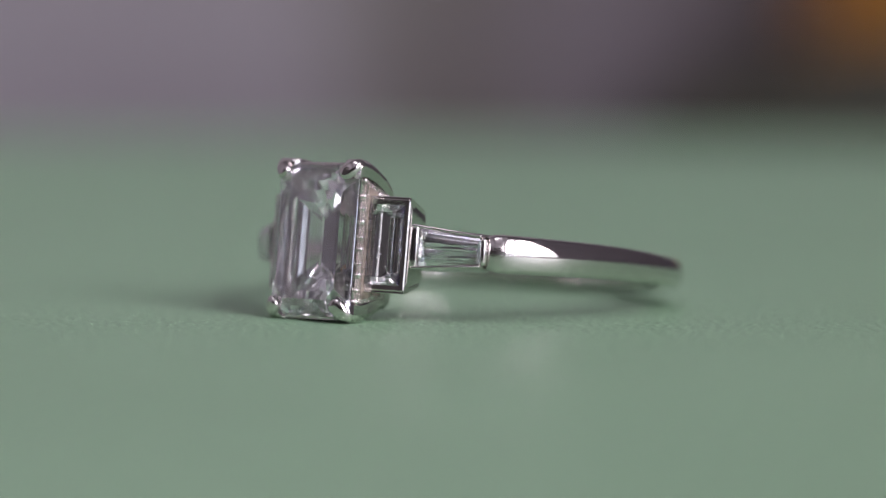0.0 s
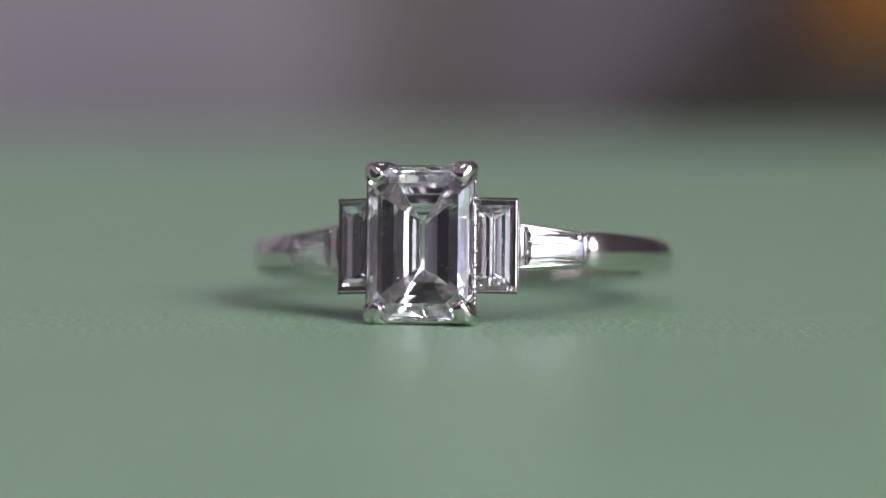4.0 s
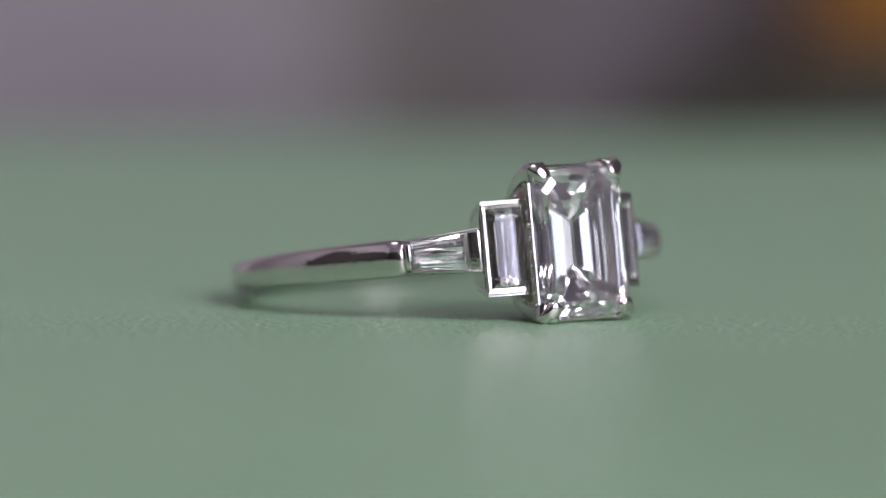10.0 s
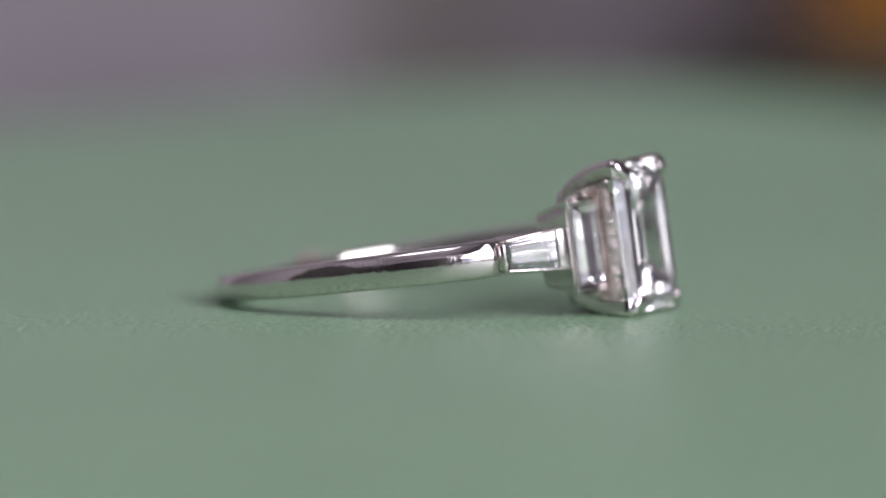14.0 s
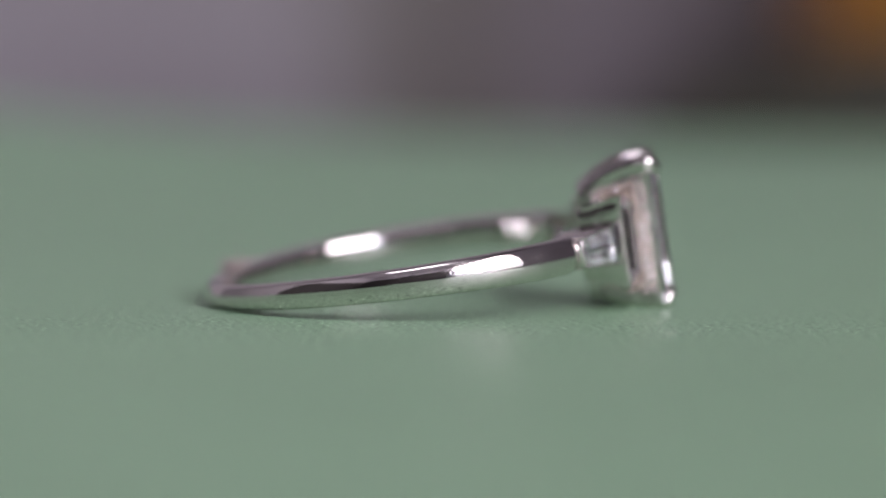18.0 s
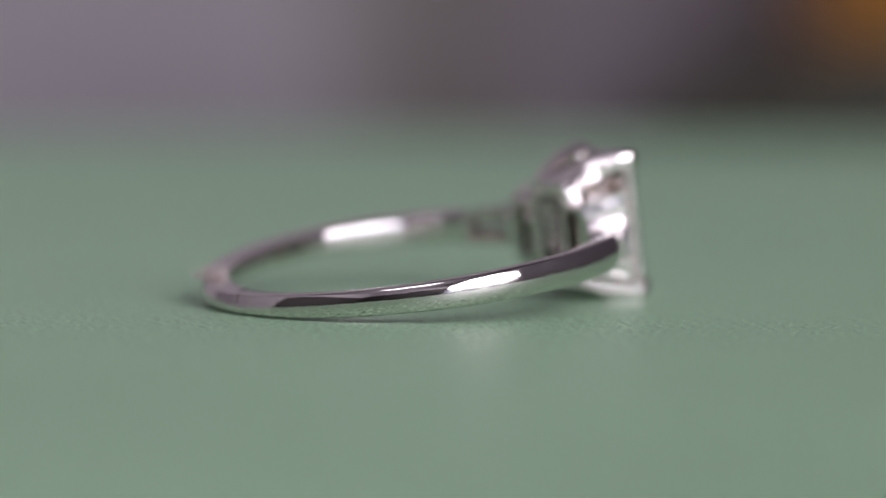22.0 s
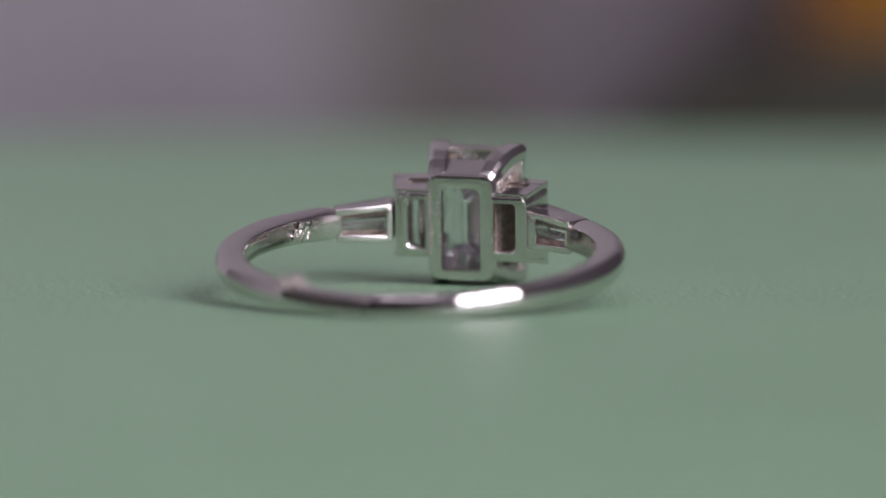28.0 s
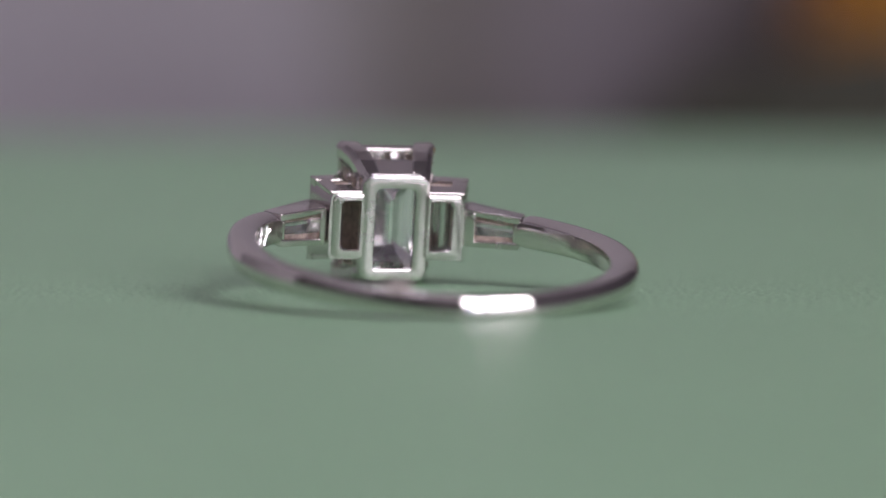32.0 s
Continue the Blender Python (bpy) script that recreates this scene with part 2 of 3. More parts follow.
def cushion(name, mat, x, y, z, rx, ry, rz, label, category):
    """A soft pillow shape with a puckered seam, resting at height z."""
    bm = bmesh.new()
    bmesh.ops.create_uvsphere(bm, u_segments=56, v_segments=28, radius=1.0)
    for v in bm.verts:
        a = math.atan2(v.co.y, v.co.x)
        k = 1 + 0.025 * math.cos(11 * a) * (1 - abs(v.co.z))
        zz = max(-0.82, v.co.z) + 0.03 * noise.noise(v.co * 3.0)
        v.co = Vector((v.co.x * rx * k, v.co.y * ry * k, max(zz, -0.82) * rz))
    ob = finish(name, bm, mat, smooth=True)
    ob.location = (x, y, z + 0.82 * rz)
    return tagged(ob, label=label, category=category)


def blanket_cloth():
    """Lilac cloth with broad washed-out brown and grey patches."""
    m, nt, b = material("washed_cloth", (0.3, 0.27, 0.3), 0.9)
    co = nt.nodes.new("ShaderNodeTexCoord")
    sep = nt.nodes.new("ShaderNodeSeparateXYZ")
    nt.links.new(co.outputs["Object"], sep.inputs["Vector"])
    n = noise_tex(nt, 16, 2.0)
    warp = nt.nodes.new("ShaderNodeMath")
    warp.operation = "MULTIPLY_ADD"
    warp.inputs[1].default_value = 0.05
    nt.links.new(n.outputs["Fac"], warp.inputs[0])
    nt.links.new(sep.outputs["X"], warp.inputs[2])
    rng = nt.nodes.new("ShaderNodeMapRange")
    rng.inputs["From Min"].default_value, rng.inputs["From Max"].default_value = -0.12, 0.18
    nt.links.new(warp.outputs["Value"], rng.inputs["Value"])
    r = ramp(nt, rng.outputs["Result"], [(0.0, (0.37, 0.345, 0.37)), (0.34, (0.34, 0.315, 0.335)), (0.49, (0.165, 0.150, 0.138)),
                                         (0.60, (0.215, 0.190, 0.210)), (0.70, (0.180, 0.158, 0.163)), (1.0, (0.19, 0.162, 0.157))])
    nt.links.new(r.outputs["Color"], b.inputs["Base Color"])
    fine = noise_tex(nt, 300, 3.0)
    bump(nt, b, fine.outputs["Fac"], 0.3, 0.0005)
    return m


def blanket():
    """A rolled blanket along the back of the desk, with a folded edge in front."""
    cloth = blanket_cloth()
    thing = tagged(new("blanket"), label="rolled lilac and brown blanket lying on the desk", category="blanket")
    for name, y, z, ry, rz in (("roll", 0.84, 0.03, 0.17, 0.13), ("fold", 0.75, 0.012, 0.12, 0.012)):
        bm = bmesh.new()
        rows = []
        for i in range(61):
            x = -0.42 + 0.84 * i / 60
            end = math.sqrt(max(0.02, 1 - (abs(x) / 0.43) ** 8))
            row = []
            for q in range(36):
                a = 2 * math.pi * q / 36
                k = end * (1 + 0.05 * noise.noise(Vector((x * 14, math.cos(a) * 1.5, math.sin(a) * 1.5))))
                row.append(bm.verts.new((x, y + ry * k * math.cos(a), DESK_Z + max(0.0004, z + rz * k * math.sin(a)))))
            rows.append(row)
        for p, q in zip(rows, rows[1:]):
            for i in range(36):
                bm.faces.new((p[i], p[(i + 1) % 36], q[(i + 1) % 36], q[i]))
        bm.faces.new(rows[0])
        bm.faces.new(rows[-1])
        part(name, bm, cloth, thing, smooth=True)


blanket()
cushion("olive_cushion", OLIVE, 0.108, 0.50, DESK_Z, 0.078, 0.056, 0.0244, "flat dark olive cloth cushion on the desk", "cushion")


def fruit(name, mat, x, y, rx, rz, label):
    bm = bmesh.new()
    bmesh.ops.create_uvsphere(bm, u_segments=44, v_segments=26, radius=1.0)
    for v in bm.verts:
        d = math.hypot(v.co.x, v.co.y)
        dip = 0.16 * math.exp(-(d / 0.22) ** 2) * (1 if v.co.z > 0 else -0.6)
        a = math.atan2(v.co.y, v.co.x)
        k = 1 + 0.02 * math.cos(7 * a) * d
        v.co = Vector((v.co.x * rx * k, v.co.y * rx * k, (v.co.z - dip) * rz))
    ob = finish(name, bm, mat, smooth=True)
    ob.location = (x, y, DESK_Z + rz * 0.93)
    b = bmesh.new()
    bmesh.ops.create_cone(b, cap_ends=True, segments=9, radius1=0.0034, radius2=0.0022, depth=0.004, matrix=Matrix.Translation((0, 0, rz * 0.87)))
    part("stalk", b, OLIVE, ob, "dry green stalk end")
    return tagged(ob, label=label, category="fruit")


fruit("orange_fruit", ORANGE, 0.127, 0.612, 0.050, 0.047, "round orange fruit lying on the desk behind a dark cushion")


# ---------------------------------------------------------------- the turntable
turntable = tagged(new("turntable"), label="round turntable covered with a green leather mat", category="turntable")


def mat_height(r, a):
    """The mat lies flat, but its rim curls up on one side."""
    d = (a - radians(25) + math.pi) % (2 * math.pi) - math.pi
    k = max(0.0, (r - 0.06) / 0.119)
    return 0.0052 * k * k * math.exp(-(d / 0.24) ** 2)


def leather_mat():
    bm = bmesh.new()
    radii = [0.004, 0.01, 0.018, 0.03, 0.045, 0.06, 0.07, 0.08, 0.09, 0.10, 0.115, 0.13, 0.145, 0.15, 0.16, 0.17, 0.176, 0.1787, 0.179]
    rings = []
    n = 96
    for r in radii:
        drop = 0.0006 if r > 0.1788 else 0.0
        rings.append([bm.verts.new((r * math.cos(2 * math.pi * i / n), r * math.sin(2 * math.pi * i / n),
                                    mat_height(r, 2 * math.pi * i / n) - drop)) for i in range(n)])
    rings.append([bm.verts.new((v.co.x, v.co.y, v.co.z - 0.0016)) for v in rings[-1]])
    rings.append([bm.verts.new((v.co.x * 0.5, v.co.y * 0.5, -0.0022)) for v in rings[-1]])
    for a, b in zip(rings, rings[1:]):
        for i in range(n):
            bm.faces.new((a[i], a[(i + 1) % n], b[(i + 1) % n], b[i]))
    bm.faces.new(rings[0])
    bm.faces.new(rings[-1])
    part("leather_mat", bm, LEATHER, turntable, "matt sage green leather mat with a curled rim", smooth=True)


def turntable_plate():
    bm = bmesh.new()
    bmesh.ops.create_cone(bm, cap_ends=True, segments=72, radius1=0.075, radius2=0.075, depth=0.0352)
    for v in bm.verts:
        v.co.z -= 0.0023 + 0.0176
    part("base_plate", bm, PLATE, turntable, "black plastic turntable base")


leather_mat()
turntable_plate()


# ---------------------------------------------------------------- the ring (u sideways, v out of the finger hole, w along the finger; mm)
ring = tagged(new("diamond_ring"), label="platinum diamond ring with baguette shoulders lying on green leather", category="ring")


def P(u, v, w):
    return Vector((u * MM, -v * MM, w * MM))


def quad_prism(bm, inner, outer):
    """A solid between two loops of equal length."""
    a = [bm.verts.new(P(*q)) for q in inner]
    b = [bm.verts.new(P(*q)) for q in outer]
    n = len(a)
    bm.faces.new(a)
    bm.faces.new(b)
    for i in range(n):
        bm.faces.new((a[i], a[(i + 1) % n], b[(i + 1) % n], b[i]))


def tube_frame(bm, loops):
    """A closed frame: successive loops (outer rear, outer front, inner front, inner rear) skinned round."""
    vs = [[bm.verts.new(P(*q)) for q in loop] for loop in loops]
    n = len(vs[0])
    for a, b in zip(vs, vs[1:] + vs[:1]):
        for i in range(n):
            bm.faces.new((a[i], a[(i + 1) % n], b[(i + 1) % n], b[i]))


def round_rect(u0, u1, w0, w1, r, v, n=7):
    """A rectangle with round corners, r for each: (u1, w1), (u0, w1), (u0, w0), (u1, w0)."""
    loop = []
    for (u, w, a0), q in zip(((u1, w1, 0), (u0, w1, 90), (u0, w0, 180), (u1, w0, 270)), r):
        cu, cw = u + (-q if u == u1 else q), w + (-q if w == w1 else q)
        loop += [(cu + q * math.cos(radians(a0 + 90 * i / n)), v, cw + q * math.sin(radians(a0 + 90 * i / n))) for i in range(n + 1)]
    return loop


def crease(ob, degrees=32.0):
    """Smooth shading, but for the edges sharper than that."""
    for f in ob.data.polygons:
        f.use_smooth = True
    ob.data.set_sharp_from_angle(angle=radians(degrees))
    return ob


def octagon(a, b, c, v):
    return [(a, v, b - c), (a - c, v, b), (-(a - c), v, b), (-a, v, b - c),
            (-a, v, -(b - c)), (-(a - c), v, -b), (a - c, v, -b), (a, v, -(b - c))]


def band_section(f):
    """Radius and height points round the band at the angle f from the head."""
    lo = radians(43.0)
    k = min(1.0, abs(f - math.pi) / (math.pi - lo))            # 1 at the shoulders, 0 at the back
    h = 0.43 + 0.41 * k ** 0.9
    ro, ri = 9.75 + 0.04 * k ** 3, 8.42 - 0.06 * k
    if k > 0.975:                                              # the blunt, rounded ends
        e = (k - 0.975) / 0.025
        h -= 0.14 * e ** 2
        ro -= 0.16 * e ** 2
    d = abs(f - radians(187.3)) * 9.75                         # the closed seam at the back
    if d < 0.30:
        ro -= 0.006 * (1 - d / 0.30)
    turn = 40 - 10 * k                                         # the face is rounder at the back than at the shoulders
    worn = max(0.0, 1 - (k / 0.42) ** 2) ** 2                  # and worn to a leaning flat right at the back

    def slope(q):
        even = turn * q / 0.86
        flat = 12 + (q + 0.4) * 13 if q > -0.4 else 12 + (q + 0.4) * 95
        return math.tan(radians(even + (flat - even) * worn))
    steps = [-0.86, -0.75, -0.62, -0.5, -0.4, -0.25, -0.1, 0.0, 0.1, 0.25, 0.4, 0.5, 0.62, 0.75, 0.86]
    face = {0.0: ro}
    for side in (1, -1):
        r, last = ro, 0.0
        for q in sorted((x for x in steps if x * side > 0), key=abs):
            r -= slope((q + last) / 2) * (q - last) * h
            face[q], last = r, q
    outer = [(face[q], q * h) for q in reversed(steps)]
    e, up, low = 0.24 * h, face[0.86], face[-0.86]             # at both edges the face turns over
    top = [(ri, 0.0), (ri, h * 0.64), (ri + 0.02, h * 0.70), (ri + 0.08, h * 0.75), (ri + 0.34, h * 0.86), (ri + 0.62, h * 0.96), (ri + 0.84, h), (max(up - 1.7 * e, ri + 0.90), h), (up - 0.95 * e, 0.975 * h), (up - 0.48 * e, 0.935 * h)]
    under = [(low - 0.48 * e, -0.935 * h), (low - 0.95 * e, -0.975 * h), (max(low - 1.7 * e, ri + 0.90), -h), (ri + 0.84, -h), (ri + 0.62, -h * 0.96), (ri + 0.34, -h * 0.86), (ri + 0.08, -h * 0.75), (ri + 0.02, -h * 0.70), (ri, -h * 0.64)]
    return top + outer + under


def bent(r, f, w):
    """A point of the band; worn out of round, it sits a little askew under the head."""
    k = min(1.0, max(0.0, (min(f, 2 * math.pi - f) - radians(43)) / radians(45)))
    k = k * k * (3 - 2 * k)
    side, b = math.sin(f), max(0.0, -math.cos(f))
    return P(r * side - k * (0.43 * b + (1 - b) * (0.55 if side > 0 else 0.12)), r * math.cos(f), w + 0.06 * k * math.sin(f) ** 2 + (0.08 * k * side if side > 0 else 0.0))


def band():
    bm = bmesh.new()
    lo, hi = radians(43.0), radians(317.0)
    angles = [lo + (hi - lo) * i / 160 for i in range(161)]
    angles += [radians(187.3) + q / 9.75 for q in (-0.3, -0.15, 0.0, 0.15, 0.3)]
    angles += [lo + 0.012, lo + 0.03, hi - 0.012, hi - 0.03]
    rows = [[bm.verts.new(bent(r, f, w)) for r, w in band_section(f)] for f in sorted(angles)]
    m = len(rows[0])
    for a, b in zip(rows, rows[1:]):
        for i in range(m):
            bm.faces.new((a[i], a[(i + 1) % m], b[(i + 1) % m], b[i]))
    bm.faces.new(rows[0])
    bm.faces.new(rows[-1])
    part("band", bm, PLATINUM, ring, "polished platinum half-round band with fine scratches", smooth=True)


band()


def seam():
    """The dark joint where the band was once cut and closed."""
    bm = bmesh.new()
    loops = []
    for f in (radians(187.3) - 0.0038, radians(187.3) + 0.0038):
        outer = sorted((w, r) for r, w in band_section(f) if r > 9.3 and w > 0.02)
        loops.append([(r, w) for w, r in outer])
    rows = [[bm.verts.new(bent(r + lift, f, w)) for r, w in loop]
            for f, loop, lift in ((radians(187.3) - 0.0038, loops[0], -0.02), (radians(187.3) - 0.0030, loops[0], 0.006),
                                  (radians(187.3) + 0.0030, loops[1], 0.006), (radians(187.3) + 0.0038, loops[1], -0.02))]
    for a, b in zip(rows, rows[1:]):
        for i in range(len(a) - 1):
            bm.faces.new((a[i], a[i + 1], b[i + 1], b[i]))
    part("seam", bm, TARNISH_AND_SHADE, ring, "thin dark tarnished joint across the band")


seam()


def marks():
    """Worn stamps inside the band, and a pale fleck caught on its edge."""
    rnd = random.Random(4)
    for f0 in (54.5, 58.5, 62.5):
        for q in range(6):
            bm = bmesh.new()
            f, w0, w1 = radians(f0 - 1.5 + 0.55 * q + rnd.uniform(-0.3, 0.3)), -rnd.uniform(0.05, 0.5), rnd.uniform(0.05, 0.5)
            lean = rnd.uniform(-0.03, 0.03)
            ri = band_section(f)[0][0]
            pts = []
            for r, e in ((ri + 0.03, 0.012), (ri - 0.07, 0.002)):
                for w, df in ((w0 - 4 * e, -e), (w0 - 4 * e, e), (w1 + 4 * e, e), (w1 + 4 * e, -e)):
                    a = f + df + lean * (1 if w > 0 else -1)
                    q = bent(r, a, w) / MM
                    pts.append((q.x, -q.y, q.z))
            quad_prism(bm, pts[:4], pts[4:])
            part("stamp", bm, PLATINUM, ring, "worn stamped bar inside the band")
    bm = bmesh.new()
    for q in range(110):                                        # a tangle of short soft fibres
        p = Vector((2.97 + rnd.gauss(0, 0.2), -8.55 + rnd.gauss(0, 0.2), 0.52))
        d = Vector((rnd.gauss(0, 1), rnd.gauss(0, 1), rnd.uniform(-0.2, 1.1))).normalized()
        side = d.cross(Vector((rnd.gauss(0, 1), rnd.gauss(0, 1), rnd.gauss(0, 1)))).normalized()
        up, n, reach = d.cross(side), 5, rnd.uniform(0.08, 0.15) if q < 104 else 0.36
        rows = []
        for i in range(n + 1):
            thick = (0.045 if q < 104 else 0.016) * (1 - 0.6 * i / n)
            rows.append([bm.verts.new(P(*(p + thick * (side * math.cos(a) + up * math.sin(a))))) for a in (0.0, 2.1, 4.2)])
            d = (d + 0.5 * side * rnd.uniform(-1, 1) + 0.5 * up * rnd.uniform(-1, 1)).normalized()
            p = p + d * reach
        for a, b in zip(rows, rows[1:]):
            for i in range(3):
                bm.faces.new((a[i], a[(i + 1) % 3], b[(i + 1) % 3], b[i]))
        bm.faces.new(rows[0])
        bm.faces.new(rows[-1])
    part("fluff", bm, FLUFF, ring, "pale beige fluff caught on the band", smooth=True)


def gem(name, poly, layers, place, parent, label):
    """A step-cut stone: poly is its girdle in (u, w); layers are (height, u scale, w scale) from culet to table."""
    bm = bmesh.new()
    rows = [[bm.verts.new(place(u * su, v, w * sw)) for u, w in poly] for v, su, sw in layers]
    n = len(poly)
    bm.faces.new(rows[0]).material_index = 1
    bm.faces.new(rows[-1])
    for k, (a, b) in enumerate(zip(rows, rows[1:])):
        for i in range(n):
            bm.faces.new((a[i], a[(i + 1) % n], b[(i + 1) % n], b[i])).material_index = 1 if layers[k][0] < 0 else 0
    ob = part(name, bm, DIAMOND, parent, label)
    ob.data.materials.append(CLEAR)
    return ob


def frame_place(origin, turn):
    """A local frame in the ring's plane: turned outwards by some degrees."""
    c, s = math.cos(radians(turn)), math.sin(radians(turn))

    def place(u, v, w):
        return P(origin[0] + u * c + v * s, origin[1] - u * s + v * c, origin[2] + w)
    return place


def centre_stone():
    a, b, c = 2.30, 3.28, 0.66
    poly = [(p[0], p[2]) for p in octagon(a, b, c, 0)]
    layers = [(-2.30, 0.03, 0.327), (-1.83, 0.28, 0.496), (-1.31, 0.53, 0.665), (-0.70, 0.78, 0.834), (-0.05, 1, 1), (0.05, 1, 1),
              (0.20, 0.935, 0.945), (0.36, 0.85, 0.87), (0.49, 0.76, 0.78)]
    gem("centre_diamond", poly, layers, frame_place((0, 10.76, 0), 0), ring, "large clear emerald-cut diamond")


centre_stone()


def strap(su, sw, parent):
    """A broad claw strap that bows out from the gallery's corner and folds over the stone."""
    bm = bmesh.new()
    # v, outer w, thickness, inner u, outer u
    rows = [(7.66, 2.42 if sw > 0 else 2.68, 0.34, 0.80, 1.60), (7.95, 2.66 if sw > 0 else 2.76, 0.38, 0.84, 1.74), (8.6, 3.06, 0.42, 0.95, 1.92), (9.35, 3.34, 0.42, 1.08, 2.10),
            (10.1, 3.50, 0.42, 1.26, 2.32), (10.66, 3.55, 0.45, 1.40, 2.48), (10.86, 3.50, 0.50, 1.50, 2.44), (11.02, 3.36, 0.40, 1.66, 2.30)]
    loops = []
    for v, w, t, a, b in rows:
        w -= 0.12 * (v - 7.6) / 3.4 if sw < 0 else 0.0            # the lower claws are worn shorter
        c = min(0.26, 0.45 * (b - a))
        loops.append([bm.verts.new(P(su * u, v, sw * z)) for u, z in
                      ((a, w - 0.04), (a + 0.10, w), (b - c, w), (b - 0.06, w - 0.6 * c), (b, w - c - 0.05), (b - 0.04, w - t - 0.30), (b - c, w - t - 0.06), (a, w - t))])
    n = len(loops[0])
    for p, q in zip(loops, loops[1:]):
        for i in range(n):
            bm.faces.new((p[i], p[(i + 1) % n], q[(i + 1) % n], q[i]))
    bm.faces.new(loops[0])
    bm.faces.new(loops[-1])
    sharp = [e for e in bm.edges if len(e.link_faces) == 2 and e.calc_face_angle(0) > 0.35]
    bmesh.ops.bevel(bm, geom=sharp, offset=0.05 * MM, segments=2, affect="EDGES", profile=0.5)
    tip = bmesh.ops.create_uvsphere(bm, u_segments=24, v_segments=16, radius=1.0)["verts"]
    for v in tip:                                              # a squared claw laid across the stone's corner
        k = (abs(v.co.x) ** 2.6 + abs(v.co.y) ** 2.6 + abs(v.co.z) ** 2.6) ** (-1 / 2.6)
        x, y, z = v.co * k
        along, across = 0.50 * x, (0.36 - 0.07 * x) * z
        v.co = P(su * (1.99 + 0.707 * (along - across) - 0.05 * y), 10.96 + 0.34 * y - 0.17 * x, sw * ((3.10 if sw > 0 else 2.98) + 0.707 * (along + across) - 0.05 * y))
    ob = part("prong", bm, PLATINUM, parent)
    for f in ob.data.polygons:
        f.use_smooth = len(f.vertices) == 3 or f.area < 0.05 * MM * MM


def basket():
    """The open setting of the centre stone."""
    rnd = random.Random(7)
    bm = bmesh.new()
    wide, tight = (0.56,) * 4, (0.34, 0.34, 0.16, 0.16)
    tube_frame(bm, [round_rect(-1.57, 1.57, -2.62, 2.36, wide, 7.50), round_rect(-1.645, 1.645, -2.70, 2.44, wide, 7.535), round_rect(-1.67, 1.67, -2.73, 2.47, wide, 7.60),
                    round_rect(-1.72, 1.72, -2.78, 2.56, wide, 8.15), round_rect(-1.02, 1.02, -2.20, 1.90, tight, 8.15),
                    round_rect(-0.98, 0.98, -2.16, 1.84, tight, 7.60), round_rect(-1.0, 1.0, -2.18, 1.86, tight, 7.525), round_rect(-1.05, 1.05, -2.23, 1.91, tight, 7.50)])
    gallery = crease(part("gallery_frame", bm, BRUSHED, ring, "platinum gallery frame behind the stone"))
    bm = bmesh.new()
    tube_frame(bm, [octagon(2.28, 3.26, 0.60, 10.54), octagon(2.36, 3.34, 0.66, 10.74), octagon(2.29, 3.27, 0.64, 10.76), octagon(2.16, 3.14, 0.56, 10.54)])
    part("girdle_rail", bm, PLATINUM, gallery)
    for su in (-1, 1):
        for sw in (-1, 1):
            strap(su, sw, gallery)
        # side wall below the girdle, with a row of beads
        bm = bmesh.new()
        quad_prism(bm, [(su * 1.78, 8.1, 2.2), (su * 1.78, 8.1, -2.2), (su * 1.58, 8.1, -2.2), (su * 1.58, 8.1, 2.2)],
                   [(su * 2.28, 10.56, 2.78), (su * 2.28, 10.56, -2.78), (su * 2.14, 10.56, -2.78), (su * 2.14, 10.56, 2.78)])
        soften(bm, 0.03 * MM)
        wall = part("side_wall", bm, CAST, ring, "rough cast frame under the stone")
        # a strip coloured dark, for the shade in the gaps between the beads
        bm = bmesh.new()
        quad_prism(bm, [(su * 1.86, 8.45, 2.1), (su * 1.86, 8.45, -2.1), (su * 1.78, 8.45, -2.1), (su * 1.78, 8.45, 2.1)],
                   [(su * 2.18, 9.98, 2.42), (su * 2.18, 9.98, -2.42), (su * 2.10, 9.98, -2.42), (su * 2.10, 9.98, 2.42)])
        part("shade_lining", bm, SHADED_CAST, wall, "rough cast strip, browned for the shade behind the beads")
        for u, v, span, size in ((2.03, 9.15, 2.2, 0.15), (2.29, 10.40, 2.6, 0.125)):
            for q in range(10):
                bm = bmesh.new()
                m = Matrix.Translation(P(su * u, v + rnd.uniform(-0.05, 0.05), span * (-1 + 2 * q / 9) + rnd.uniform(-0.06, 0.06)))
                bmesh.ops.create_icosphere(bm, subdivisions=2, radius=size * rnd.uniform(0.75, 1.15) * MM, matrix=m)
                part("bead", bm, PLATINUM, wall, smooth=True)
        for q in (-1.25, 0.0, 1.25):                             # drilled holes: shallow closed discs, their inner shade given by dark colour
            bm = bmesh.new()
            c = (su * 2.14, 9.72, q)
            rim = [[bm.verts.new(P(c[0] + su * d, c[1] + r * math.cos(i * math.pi / 8), c[2] + r * math.sin(i * math.pi / 8))) for i in range(16)]
                   for r, d in ((0.30, -0.06), (0.27, 0.03), (0.22, 0.035), (0.17, -0.02), (0.02, -0.03))]
            for a, b in zip(rim, rim[1:]):
                for i in range(16):
                    bm.faces.new((a[i], a[(i + 1) % 16], b[(i + 1) % 16], b[i]))
            bm.faces.new(rim[-1])
            part("hole", bm, TARNISH_AND_SHADE, wall, "drilled hole, a closed disc coloured dark for its shade")
    # end walls above and below: a broad apron by the gallery, then a window with forked struts, and a rim under the stone
    for sw in (-1, 1):
        def lean(v, depth):
            return sw * (2.62 + 0.315 * (v - 7.85) - 0.012 * (v - 7.85) ** 2 - depth)

